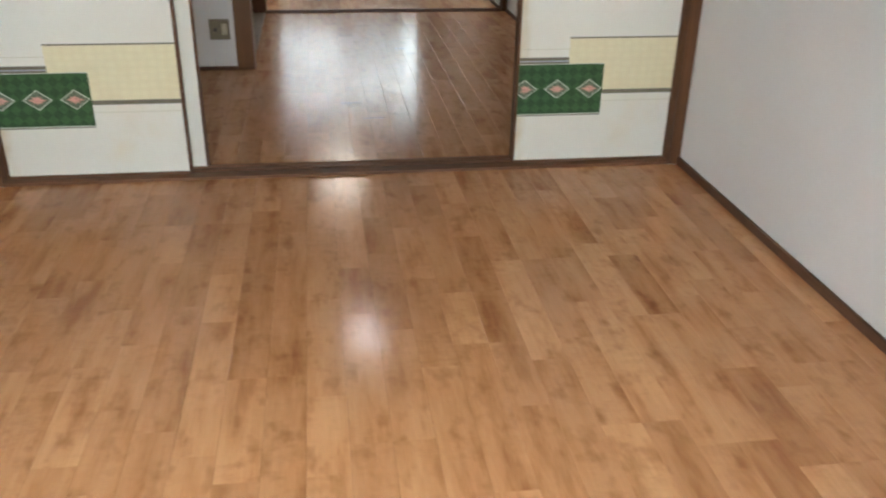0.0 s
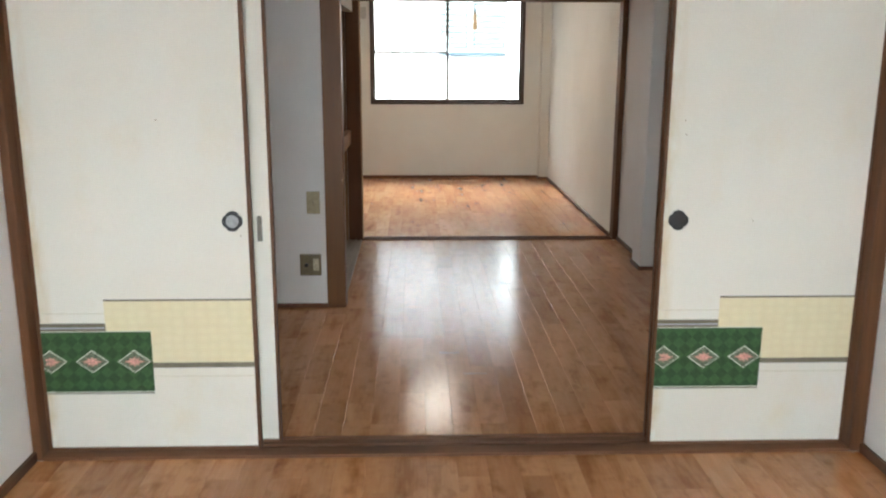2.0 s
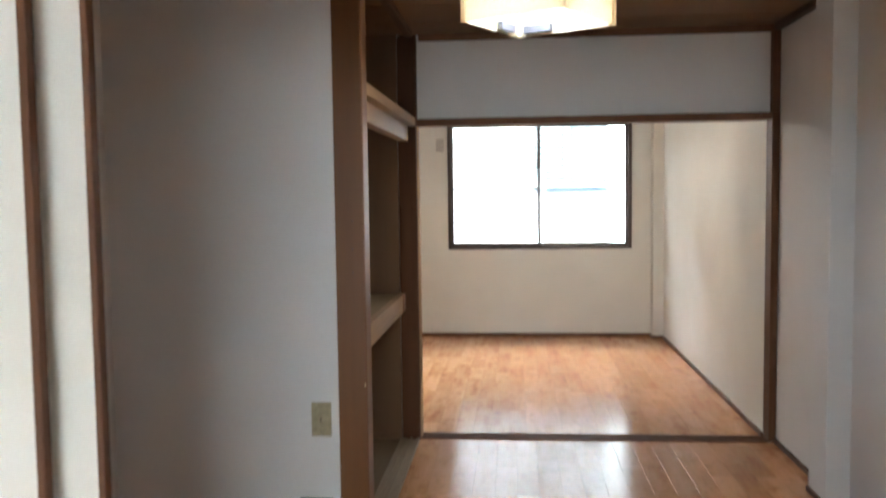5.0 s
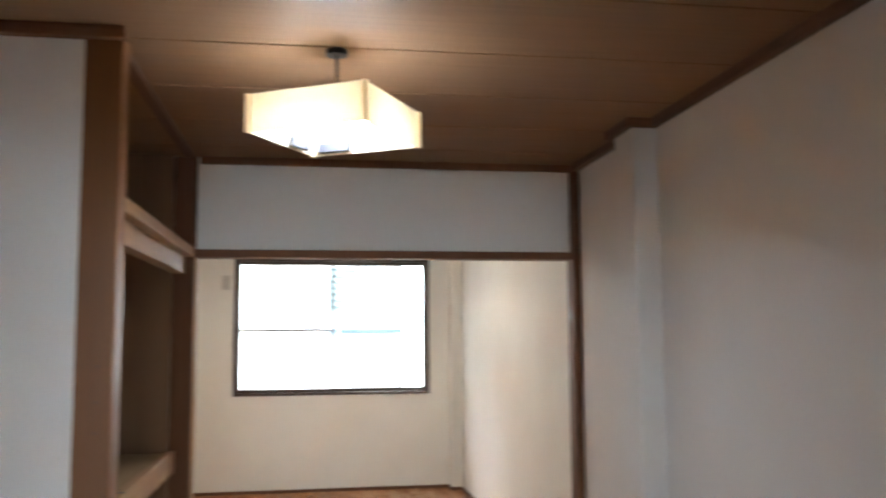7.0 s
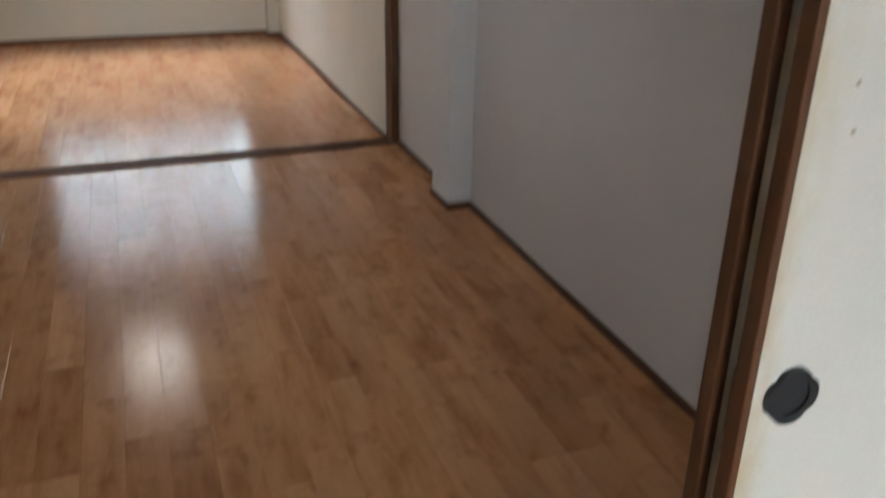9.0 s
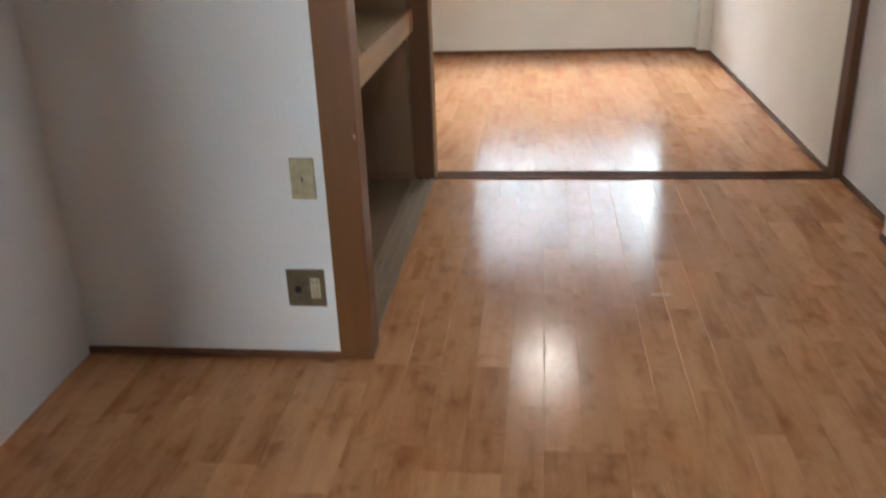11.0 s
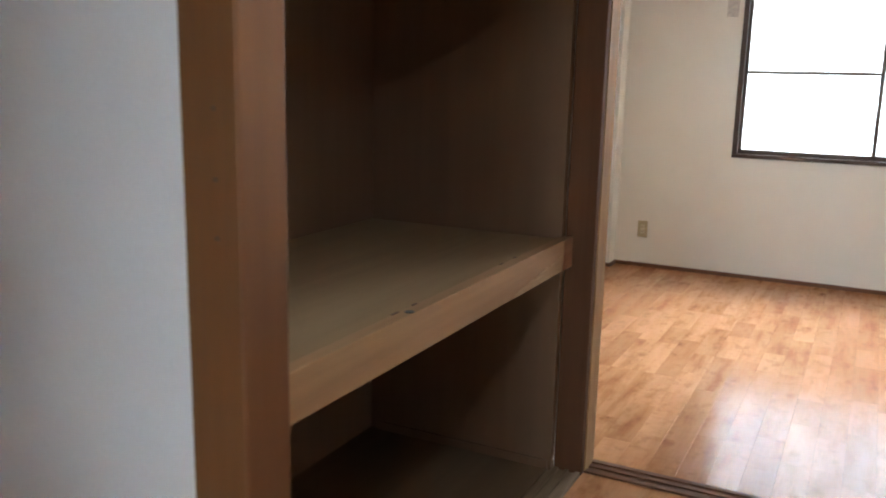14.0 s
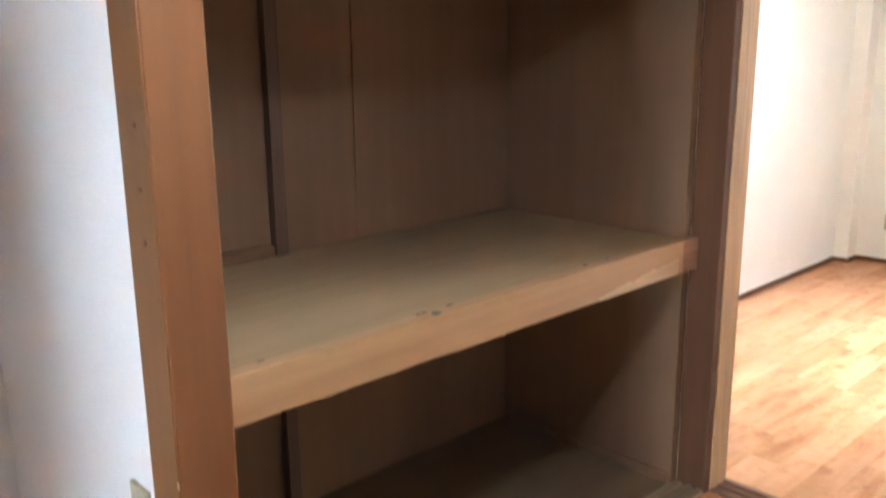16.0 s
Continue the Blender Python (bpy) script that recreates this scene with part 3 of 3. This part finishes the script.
# ---- sliding doors ----
def sliding_door(at, width, pull_x, bands, label, g1=0.388, c0=0.225, first=0.046, F=0.011):
    """A papered sliding door; its origin is at its left bottom front corner."""
    H, D = KAMOI - 0.004 - 0.008, 0.022
    d = thing("sliding_door", at, label, "sliding door", "papered sliding doors")
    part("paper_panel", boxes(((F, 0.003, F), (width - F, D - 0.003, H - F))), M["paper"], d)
    part("stile", boxes(((0, 0, 0), (F, D, H)), bevel=0.003), M["post"], d)
    part("stile", boxes(((width - F, 0, 0), (width, D, H)), bevel=0.003), M["post"], d)
    part("rail", boxes(((F, 0, 0), (width - F, D, 0.012)), bevel=0.002), M["rail_x"], d)
    part("rail", boxes(((F, 0, H - F), (width - F, D, H)), bevel=0.002), M["rail_x"], d)
    z = -at[2]
    if bands:
        g0 = F
        part("cream_band", boxes(((c0, 0.0015, z + 0.327), (width - F, 0.004, z + 0.543))), M["cream"], d, "cream paper band with a faint figure")
        part("green_band", boxes(((g0, 0.0, z + 0.226), (g1, 0.004, z + 0.437))), M["green"], d, "printed green band with pink diamonds")
        part("stripe", boxes(((c0, 0.001, z + 0.543), (width - F, 0.004, z + 0.549))), M["stripe"], d)
        part("stripe", boxes(((g0, 0.001, z + 0.4395), (c0, 0.004, z + 0.466))), M["stripe"], d)
        part("stripe", boxes(((g0, 0.0002, z + 0.448), (c0 - 0.002, 0.0015, z + 0.453))), M["silver"], d)
        part("stripe", boxes(((g1, 0.001, z + 0.309), (width - F, 0.004, z + 0.327))), M["stripe"], d)
        part("stripe", boxes(((g0, 0.001, z + 0.437), (g1, 0.004, z + 0.4395))), M["white_line"], d)
        part("stripe", boxes(((g0, 0.001, z + 0.222), (g1, 0.004, z + 0.226))), M["white_line"], d)
        part("stripe", boxes(((g0, 0.001, z + 0.217), (g1, 0.004, z + 0.222))), M["stripe"], d)
        part("stripe", boxes(((g0, 0.002, z + 0.499), (c0, 0.004, z + 0.501))), M["line"], d)
        part("stripe", boxes(((g1, 0.002, z + 0.277), (width - F, 0.004, z + 0.279))), M["line"], d)
        for i, x in enumerate((first, first + 0.139, first + 0.279)):
            for name, hw, hh, y, key in (("diamond_border", 0.055, 0.0405, -0.0008, "white_line"), ("diamond", 0.0505, 0.0370, -0.0016, "diamond")):
                bm = bmesh.new()
                lo = max(F, x - hw)
                pts = [(x, hh), (x + hw, 0), (x, -hh)]
                if x - hw < F:
                    k = hh * (hw - (x - F)) / hw
                    pts += [(F, -k), (F, k)]
                else:
                    pts += [(x - hw, 0)]
                front = [bm.verts.new((px, y, z + 0.333 + pz)) for px, pz in pts]
                back = [bm.verts.new((px, 0.002, z + 0.333 + pz)) for px, pz in pts]
                bm.faces.new(front)
                bm.faces.new(back[::-1])
                for j in range(len(pts)):
                    bm.faces.new((front[j], front[j - 1], back[j - 1], back[j]))
                part(name, bm, M[key], d)
            bm = bmesh.new()      # flower of eight slim petals
            for k in range(8):
                a = math.pi * k / 4
                r = 0.034 if k % 4 == 0 else 0.024
                tip = (x + r * math.cos(a), z + 0.333 + 0.75 * r * math.sin(a))
                if tip[0] < F + 0.002:
                    continue
                s = 0.0055
                q = [(x, z + 0.333), (x + 0.5 * r * math.cos(a) - s * math.sin(a), z + 0.333 + 0.37 * r * math.sin(a) + s * math.cos(a)), tip,
                     (x + 0.5 * r * math.cos(a) + s * math.sin(a), z + 0.333 + 0.37 * r * math.sin(a) - s * math.cos(a))]
                bm.faces.new([bm.verts.new((px, -0.0022 - 0.00005 * k, pz)) for px, pz in q])
            part("flower", bm, M["pink"], d, "salmon pink printed flower")
    if bands:
        for mx, mz in (((pull_x + 0.025, 0.755), (0.44, 1.13)) if pull_x > 0.3 else ((0.068, 1.085), (0.062, 1.13), (0.31, 0.80))):
            part("mark", disc(bmesh.new(), 0.0028, -0.0035, -0.0025, 8, "y", (mx, 0, mz)), M["stain"], d, "small brownish mark on the paper")
        p = part("finger_pull", ring(bmesh.new(), 0.021, 0.033, -0.001, 0.006, 48, 0.13, "y", (pull_x, 0.002, 0.803)), M["black"], d, "round black lacquered finger pull with a lobed rim")
        part("pull_cup", disc(bmesh.new(), 0.022, -0.002, 0.0012, 32, "y", (pull_x, 0.0, 0.803)), M["cup"] if pull_x > 0.3 else M["black"], p)
    else:
        part("edge_pull", boxes(((pull_x - 0.008, -0.0015, 0.725), (pull_x + 0.008, 0.004, 0.81)), bevel=0.001), M["brass"], d, "slim rectangular metal pull")
    return d


sliding_door((0.030, 0.020, 0.008), 0.727, 0.665, True, "off-white papered sliding door with green and cream bands, slid open", 0.375, 0.227, 0.036, 0.013)
sliding_door((2.101, 0.020, 0.008), 0.694, 0.059, True, "off-white papered sliding door with green and cream bands, slid open", 0.374, 0.220, 0.038, 0.011)
sliding_door((0.096, 0.073, 0.008), 0.722, 0.676, False, "plain off-white papered sliding door slid behind another")
sliding_door((2.105, 0.073, 0.008), 0.690, 0.034, False, "plain off-white papered sliding door slid behind another", F=0.016)


# ---- windows ----
def sash(parent, xa, xb, za, zb, y, bar):
    s = part("sash", boxes(((xa, y, za), (xa + 0.02, y + 0.022, zb)), ((xb - 0.02, y, za), (xb, y + 0.022, zb)),
                           ((xa + 0.02, y, za), (xb - 0.02, y + 0.022, za + 0.03)), ((xa + 0.02, y, zb - 0.03), (xb - 0.02, y + 0.022, zb))), M["sash"], parent)
    if bar:
        part("glazing_bar", boxes(((xa + 0.02, y + 0.002, bar - 0.011), (xb - 0.02, y + 0.02, bar + 0.011))), M["sash"], s)
    cuts = [za + 0.03] + ([bar] if bar else []) + [zb - 0.03]
    for a, b in zip(cuts, cuts[1:]):
        g = part("pane", boxes(((xa + 0.018, y + 0.009, a), (xb - 0.018, y + 0.012, b))), M["glass"], s)
        g.visible_shadow = False
    return s


def window(name, xa, xb, za, zb, y, depth, label, bar):
    """A two-sash aluminium sliding window in a brown inner frame; y is the room side of the wall."""
    w = tagged(new(name), label, "window", kind="structure")
    f = 0.032
    part("window_frame", boxes(((xa, y - 0.012, za), (xa + f, y + depth, zb)), ((xb - f, y - 0.012, za), (xb, y + depth, zb)),
                               ((xa + f, y - 0.012, zb - f), (xb - f, y + depth, zb))), M["sash"], w)
    part("window_sill", boxes(((xa, y - 0.018, za - 0.024), (xb, y + depth, za)), bevel=0.003), M["sash"], w)
    mid = (xa + xb) / 2
    s = sash(w, xa + f, mid + 0.014, za, zb - f, y + 0.035, bar)
    part("crescent_lock", boxes(((mid - 0.012, y + 0.018, bar - 0.05 if bar else 1.0), (mid + 0.010, y + 0.035, bar - 0.005 if bar else 1.045)), bevel=0.003), M["dark_metal"], s)
    sash(w, mid - 0.014, xb - f, za, zb - f, y + 0.062, None)
    return w


window("window_1", *WIN, C_BACK, 0.115, "brown framed sliding window with two sashes", 1.385)
w2 = tagged(new("window_2"), "tall balcony sliding window with a bronze frame", "window", kind="structure")
part("window_frame", boxes(((BW[0], A_BACK - T, BW[2]), (BW[0] + 0.04, A_BACK + 0.01, BW[3])), ((BW[1] - 0.04, A_BACK - T, BW[2]), (BW[1], A_BACK + 0.01, BW[3])),
                           ((BW[0] + 0.04, A_BACK - T, BW[3] - 0.04), (BW[1] - 0.04, A_BACK + 0.01, BW[3])), ((BW[0] + 0.04, A_BACK - T, BW[2]), (BW[1] - 0.04, A_BACK + 0.01, BW[2] + 0.03))), M["sash"], w2)
sash(w2, BW[0] + 0.04, (BW[0] + BW[1]) / 2 + 0.015, BW[2] + 0.03, BW[3] - 0.04, A_BACK - 0.05, None)
sash(w2, (BW[0] + BW[1]) / 2 - 0.015, BW[1] - 0.04, BW[2] + 0.03, BW[3] - 0.04, A_BACK - 0.085, None)


# ---- lamps ----
def pendant(at, turn, glow, shade_glow, label):
    """A square paper-shaded ceiling pendant with a ring tube; the origin is on the ceiling."""
    lamp = thing("pendant_lamp", at, label, "lamp", "pendant lamps", turn)
    part("ceiling_rose", disc(bmesh.new(), 0.033, -0.016, 0, 24), M["black"], lamp)
    part("stem", disc(bmesh.new(), 0.005, -0.16, -0.016, 12), M["black"], lamp)
    part("reflector_plate", disc(bmesh.new(), 0.109, -0.175, -0.160, 36), M["white"], lamp)
    tube = bmesh.new()
    n, k, R, r = 40, 8, 0.105, 0.014
    rows = [[tube.verts.new(((R + r * math.cos(2 * math.pi * j / k)) * math.cos(2 * math.pi * i / n), (R + r * math.cos(2 * math.pi * j / k)) * math.sin(2 * math.pi * i / n), -0.195 + r * math.sin(2 * math.pi * j / k))) for j in range(k)] for i in range(n)]
    for i in range(n):
        for j in range(k):
            tube.faces.new((rows[i][j], rows[(i + 1) % n][j], rows[(i + 1) % n][(j + 1) % k], rows[i][(j + 1) % k]))
    part("ring_tube", tube, glow, lamp, "glowing ring tube")
    h, zt, zb = 0.188, -0.165, -0.28
    bm = bmesh.new()      # four papered sides folded from one strip
    outer = [(-h, -h), (h, -h), (h, h), (-h, h)]
    inner = [(x * 0.984, y * 0.984) for x, y in outer]
    vs = [[bm.verts.new((x, y, z)) for x, y in loop] for loop, z in ((outer, zb), (outer, zt), (inner, zt), (inner, zb))]
    for i in range(4):
        for j in range(4):
            bm.faces.new((vs[i][j], vs[i][(j + 1) % 4], vs[(i + 1) % 4][(j + 1) % 4], vs[(i + 1) % 4][j]))
    for lo, hi in (((-0.15, 0.150, -0.276), (-0.04, 0.176, -0.246)), ((-0.178, 0.02, -0.276), (-0.160, 0.116, -0.246))):
        part("tube_holder", boxes((lo, hi), bevel=0.003), M["holder"], lamp, "grey plastic tube holder")
    shade = part("shade", bm, shade_glow, lamp, "bright square white paper shade")
    for sx in (-1, 1):
        for sy in (-1, 1):
            part("corner_strip", boxes(((sx * h - 0.008, sy * h - 0.008, zb), (sx * h + 0.008, sy * h + 0.008, zt)), bevel=0.002), SHADE_STRIP, shade)
    part("crossbar", boxes(((-h + 0.003, -0.005, -0.172), (h - 0.003, 0.005, -0.166))), M["white"], lamp)
    return lamp


def mat_shade(name, colour, strength):
    """Lit paper or veneer: opaque, its own emission standing in for the tube's light."""
    m = bpy.data.materials.new(name)
    m.use_nodes = True
    n, l = m.node_tree.nodes, m.node_tree.links
    b = n["Principled BSDF"]
    b.inputs["Base Color"].default_value = (0.8, 0.76, 0.68, 1)
    b.inputs["Roughness"].default_value = 0.8
    b.inputs["Emission Color"].default_value = (*colour, 1)
    b.inputs["Emission Strength"].default_value = strength
    return m


def mat_lit_paper(name, colour, through_share):
    """Thin paper that lets part of the tube's light through."""
    m = bpy.data.materials.new(name)
    m.use_nodes = True
    n, l = m.node_tree.nodes, m.node_tree.links
    n.clear()
    o, mx = n.new("ShaderNodeOutputMaterial"), n.new("ShaderNodeMixShader")
    d, t = n.new("ShaderNodeBsdfDiffuse"), n.new("ShaderNodeBsdfTranslucent")
    fibre = ramp(n, l, noise_node(n, l, place(n), 90, 4), [(0.3, tuple(0.9 * v for v in colour)), (0.7, colour)])
    l.new(fibre, d.inputs[0])
    l.new(fibre, t.inputs[0])
    mx.inputs[0].default_value = through_share
    l.new(d.outputs[0], mx.inputs[1])
    l.new(t.outputs[0], mx.inputs[2])
    l.new(mx.outputs[0], o.inputs[0])
    return m


# corner strips glow faintly themselves, painting the tube's light onto the veneer
SHADE_STRIP = mat_shade("lit_veneer", (0.9, 0.55, 0.22), 0.35)
pendant((1.515, 1.865, CEIL), -30, mat_glow("tube_white", (0.84, 0.93, 1.0), LAMP_MID), mat_lit_paper("shade_white", (0.93, 0.84, 0.66), 0.6), "square paper pendant lamp switched on under the board ceiling")
pendant((1.46, 5.08, CEIL), 12, mat_glow("tube_warm", (1.0, 0.94, 0.80), LAMP_BACK), mat_shade("shade_warm", (1.0, 0.95, 0.84), 16.0), "square paper pendant lamp with a warm glow")


# ---- pull cord of the front room lamp ----
cord = thing("pull_cord", (1.372, -1.525, CEIL), "thin lamp pull cord with a small wooden handle", "pull cord")
part("ceiling_hook", disc(bmesh.new(), 0.02, -0.012, 0, 16), M["dark_metal"], cord)
part("string", disc(bmesh.new(), 0.0007, 1.392 - CEIL, -0.012, 6), M["batten"], cord)
bm = bmesh.new()
prev = None
for r, z in ((0.0012, 1.394), (0.0022, 1.391), (0.0026, 1.385), (0.0031, 1.376), (0.0029, 1.3725), (0.0016, 1.371)):
    row = [bm.verts.new((r * math.cos(k * math.pi / 6), r * math.sin(k * math.pi / 6), z - CEIL)) for k in range(12)]
    if prev:
        for k in range(12):
            bm.faces.new((prev[k], prev[(k + 1) % 12], row[(k + 1) % 12], row[k]))
    else:
        bm.faces.new(row)
    prev = row
bm.faces.new(prev[::-1])
part("handle", bm, M["pull_wood"], cord, "small turned light wooden handle")


# ---- wall plates ----
def plate(name, at, turn, w, h, label, category, kind):
    p = thing(name, at, label, category, turn=turn)
    part("cover", boxes(((-w / 2, -0.008, -h / 2), (w / 2, 0, h / 2)), bevel=0.0025), {"tv": M["plate"], "blank": M["blank"]}.get(kind, M["beige"]), p)
    if kind == "switch":
        part("surround", boxes(((-0.010, -0.0095, -0.020), (0.010, -0.007, 0.020)), bevel=0.001), M["beige"], p)
        part("toggle", boxes(((-0.003, -0.016, -0.006), (0.003, -0.009, 0.007)), bevel=0.001), M["plate"], p, "small dark toggle")
    elif kind == "blank":
        part("screw_cap", disc(bmesh.new(), 0.004, 0.007, 0.009, 10, "y"), M["socket"], p)
    elif kind == "outlet":
        part("socket", boxes(((-0.016, -0.011, -0.032), (0.016, -0.007, 0.032)), bevel=0.002), M["socket"], p)
        for z in (-0.015, 0.015):
            for x in (-0.006, 0.006):
                part("slot", boxes(((x - 0.001, -0.0116, z - 0.004), (x + 0.001, -0.0105, z + 0.004))), M["black"], p)
    else:
        part("socket", boxes(((0.014, -0.012, -0.03), (0.044, -0.007, 0.034)), bevel=0.002), M["socket"], p)
        for z in (-0.014, 0.004, 0.022):
            part("slot", boxes(((0.022, -0.0126, z - 0.004), (0.024, -0.0115, z + 0.004)), ((0.034, -0.0126, z - 0.004), (0.036, -0.0115, z + 0.004))), M["black"], p)
        part("aerial_jack", disc(bmesh.new(), 0.011, 0.007, 0.016, 16, "y", (-0.022, 0, 0)), M["dark_metal"], p)
    return p


plate("light_switch", (0.748, WALL_B, 0.578), 0, 0.070, 0.12, "beige plastic switch plate on the white wall", "switch", "switch")
plate("wall_outlet", (0.725, WALL_B, 0.238), 0, 0.115, 0.118, "brown plate with sockets and an aerial jack", "outlet", "tv")
plate("wall_outlet", (0.0, -0.425, 0.325), 90, 0.07, 0.12, "beige plastic outlet plate on the front room wall", "outlet", "outlet")
plate("wall_outlet", (0.235, C_BACK, 0.272), 0, 0.07, 0.12, "beige plastic outlet plate on the ivory wall", "outlet", "outlet")

plate("aircon_outlet", (0.73, C_BACK, 1.80), 0, 0.075, 0.125, "greyish beige cover plate high beside the window", "cover plate", "blank")

# ---- outside ----
def mat_haze(name, low, high, sunward):
    """Hazy sky that grows brighter with height and towards the sun's side."""
    m = mat_glow(name, (0.87, 0.94, 1.0), 1.0)
    n, l = m.node_tree.nodes, m.node_tree.links
    sep, rng = n.new("ShaderNodeSeparateXYZ"), n.new("ShaderNodeMapRange")
    l.new(place(n), sep.inputs[0])
    l.new(sep.outputs["Z"], rng.inputs["Value"])
    for key, v in (("From Min", 11.0), ("From Max", 26.0), ("To Min", low), ("To Max", high)):
        rng.inputs[key].default_value = v
    side, both = n.new("ShaderNodeMapRange"), n.new("ShaderNodeMath")
    both.operation = "MULTIPLY"
    l.new(sep.outputs["X"], side.inputs["Value"])
    for key, v in (("From Min", -6.0), ("From Max", 18.0), ("To Min", 0.8), ("To Max", sunward)):
        side.inputs[key].default_value = v
    l.new(rng.outputs[0], both.inputs[0])
    l.new(side.outputs[0], both.inputs[1])
    l.new(both.outputs[0], n["Emission"].inputs[1])
    return m


setting("backdrop_back", boxes(((-30, 30.0, -3), (33, 30.1, 45))), mat_haze("haze_back", DAY_BACK * 0.07, DAY_BACK, 1.8), "bright hazy sky outside the window", "backdrop")
setting("backdrop_front", boxes(((-30, -26.1, -3), (33, -26.0, 45))), mat_haze("haze_front", DAY_FRONT * 0.16, DAY_FRONT, 0.9), "bright hazy sky outside the balcony", "backdrop")
setting("ground", boxes(((-60, -60, -3.2), (60, 60, -3.0))), mat_plain("grey_ground", (0.32, 0.32, 0.31), 0.9, 0, 0.2, 3), "grey paved ground far below the windows", "ground")

house = thing("neighbour_house", (2.0, 12.0, -3.0), "light grey rendered house with louvred windows and a blue eave", "house")
part("wall", boxes(((-9, 0, 0), (0.84, 5, 7.4))), M["facade"], house)
part("roof", boxes(((-9.3, -0.35, 7.4), (1.14, 5.3, 7.55)), bevel=0.02), M["eave"], house)
part("eave", boxes(((-0.30, -0.12, 4.36), (0.84, 0, 4.42)), bevel=0.01), M["eave"], house, "blue metal eave")
for wx, ww in ((-0.24, 0.40), (0.30, 0.48)):
    w3 = part("window_recess", boxes(((wx - 0.03, -0.03, 4.48), (wx, 0, 5.40)), ((wx + ww, -0.03, 4.48), (wx + ww + 0.03, 0, 5.40)), ((wx, -0.03, 5.37), (wx + ww, 0, 5.40)), ((wx, -0.03, 4.48), (wx + ww, 0, 4.51))), M["shutter"], house)
    for k in range(9):
        part("slat", boxes(((wx, -0.045, 4.54 + k * 0.092), (wx + ww, -0.005, 4.585 + k * 0.092))), M["shutter"], w3)

# ---- laminate floors ----
PLANKS = {}


def plank_mesh(length, width, c):
    key = (round(length, 2), round(width, 3), c)
    if key not in PLANKS:
        L, w, h = length - 0.0001, width - 0.0004, 0.008
        bm = bmesh.new()
        rows = []
        for z, d in ((-h, 0), (-0.25 * c, 0), (0, c)):
            rows.append([bm.verts.new((x, y, z)) for x, y in ((-w / 2 + d, 0), (w / 2 - d, 0), (w / 2 - d, L), (-w / 2 + d, L))])
        for a, b in zip(rows, rows[1:]):
            for i in range(4):
                bm.faces.new((a[i], a[(i + 1) % 4], b[(i + 1) % 4], b[i]))
        bm.faces.new(rows[2])
        PLANKS[key] = mesh_of("plank", bm, M["laminate"])
    return PLANKS[key]


def laminate(name, xa, xb, ya, yb, seed, label, chamfer=0.0014):
    rng = random.Random(seed)
    slab = setting(name, boxes(((xa, ya, -0.05), (xb, yb, -0.008))), M["subfloor"], label, "floor")
    count = math.ceil((xb - xa) / 0.102)
    for i in range(count):
        x0 = xa + 0.102 * i
        w = min(0.102, xb - x0)
        if w < 0.015:
            continue
        y = ya
        lean = rng.uniform(-0.0018, 0.0018)
        step = rng.choice((0.12, 0.22, 0.32, 0.42))
        while y < yb - 0.004:
            length = round(min(step, yb - y), 2) or 0.01
            if yb - y - length < 0.05:
                length = yb - y
            ob = new("plank", plank_mesh(length, w, chamfer))
            ob.parent = slab
            ob.location = (x0 + w / 2, y, 0)
            ob.rotation_euler = (0, lean + rng.uniform(-0.0006, 0.0006), 0)
            y += length
            step = rng.choice((0.30, 0.40, 0.50, 0.60))


laminate("floor_front", 0, W, A_BACK, SILL0, 11, "glossy maple laminate floor of the front room")
laminate("floor_middle", 0, B_RIGHT, SILL1, BC0, 12, "glossy maple laminate floor of the middle room")
laminate("floor_back", C_LEFT, C_RIGHT, BC1, C_BACK, 13, "glossy maple laminate floor of the back room", 0.0008)
for cx, cy, cw in ((1.448, 1.010, 0.10), (1.546, 0.742, 0.10), (1.828, 2.240, 0.07)):
    c = part("chipped_edge", boxes(((cx - cw / 2, cy - 0.0011, -0.004), (cx + cw / 2, cy + 0.0011, 0.0009)), bevel=0.0005), M["white_line"], bpy.data.objects["floor_middle"], "pale chipped strip end")
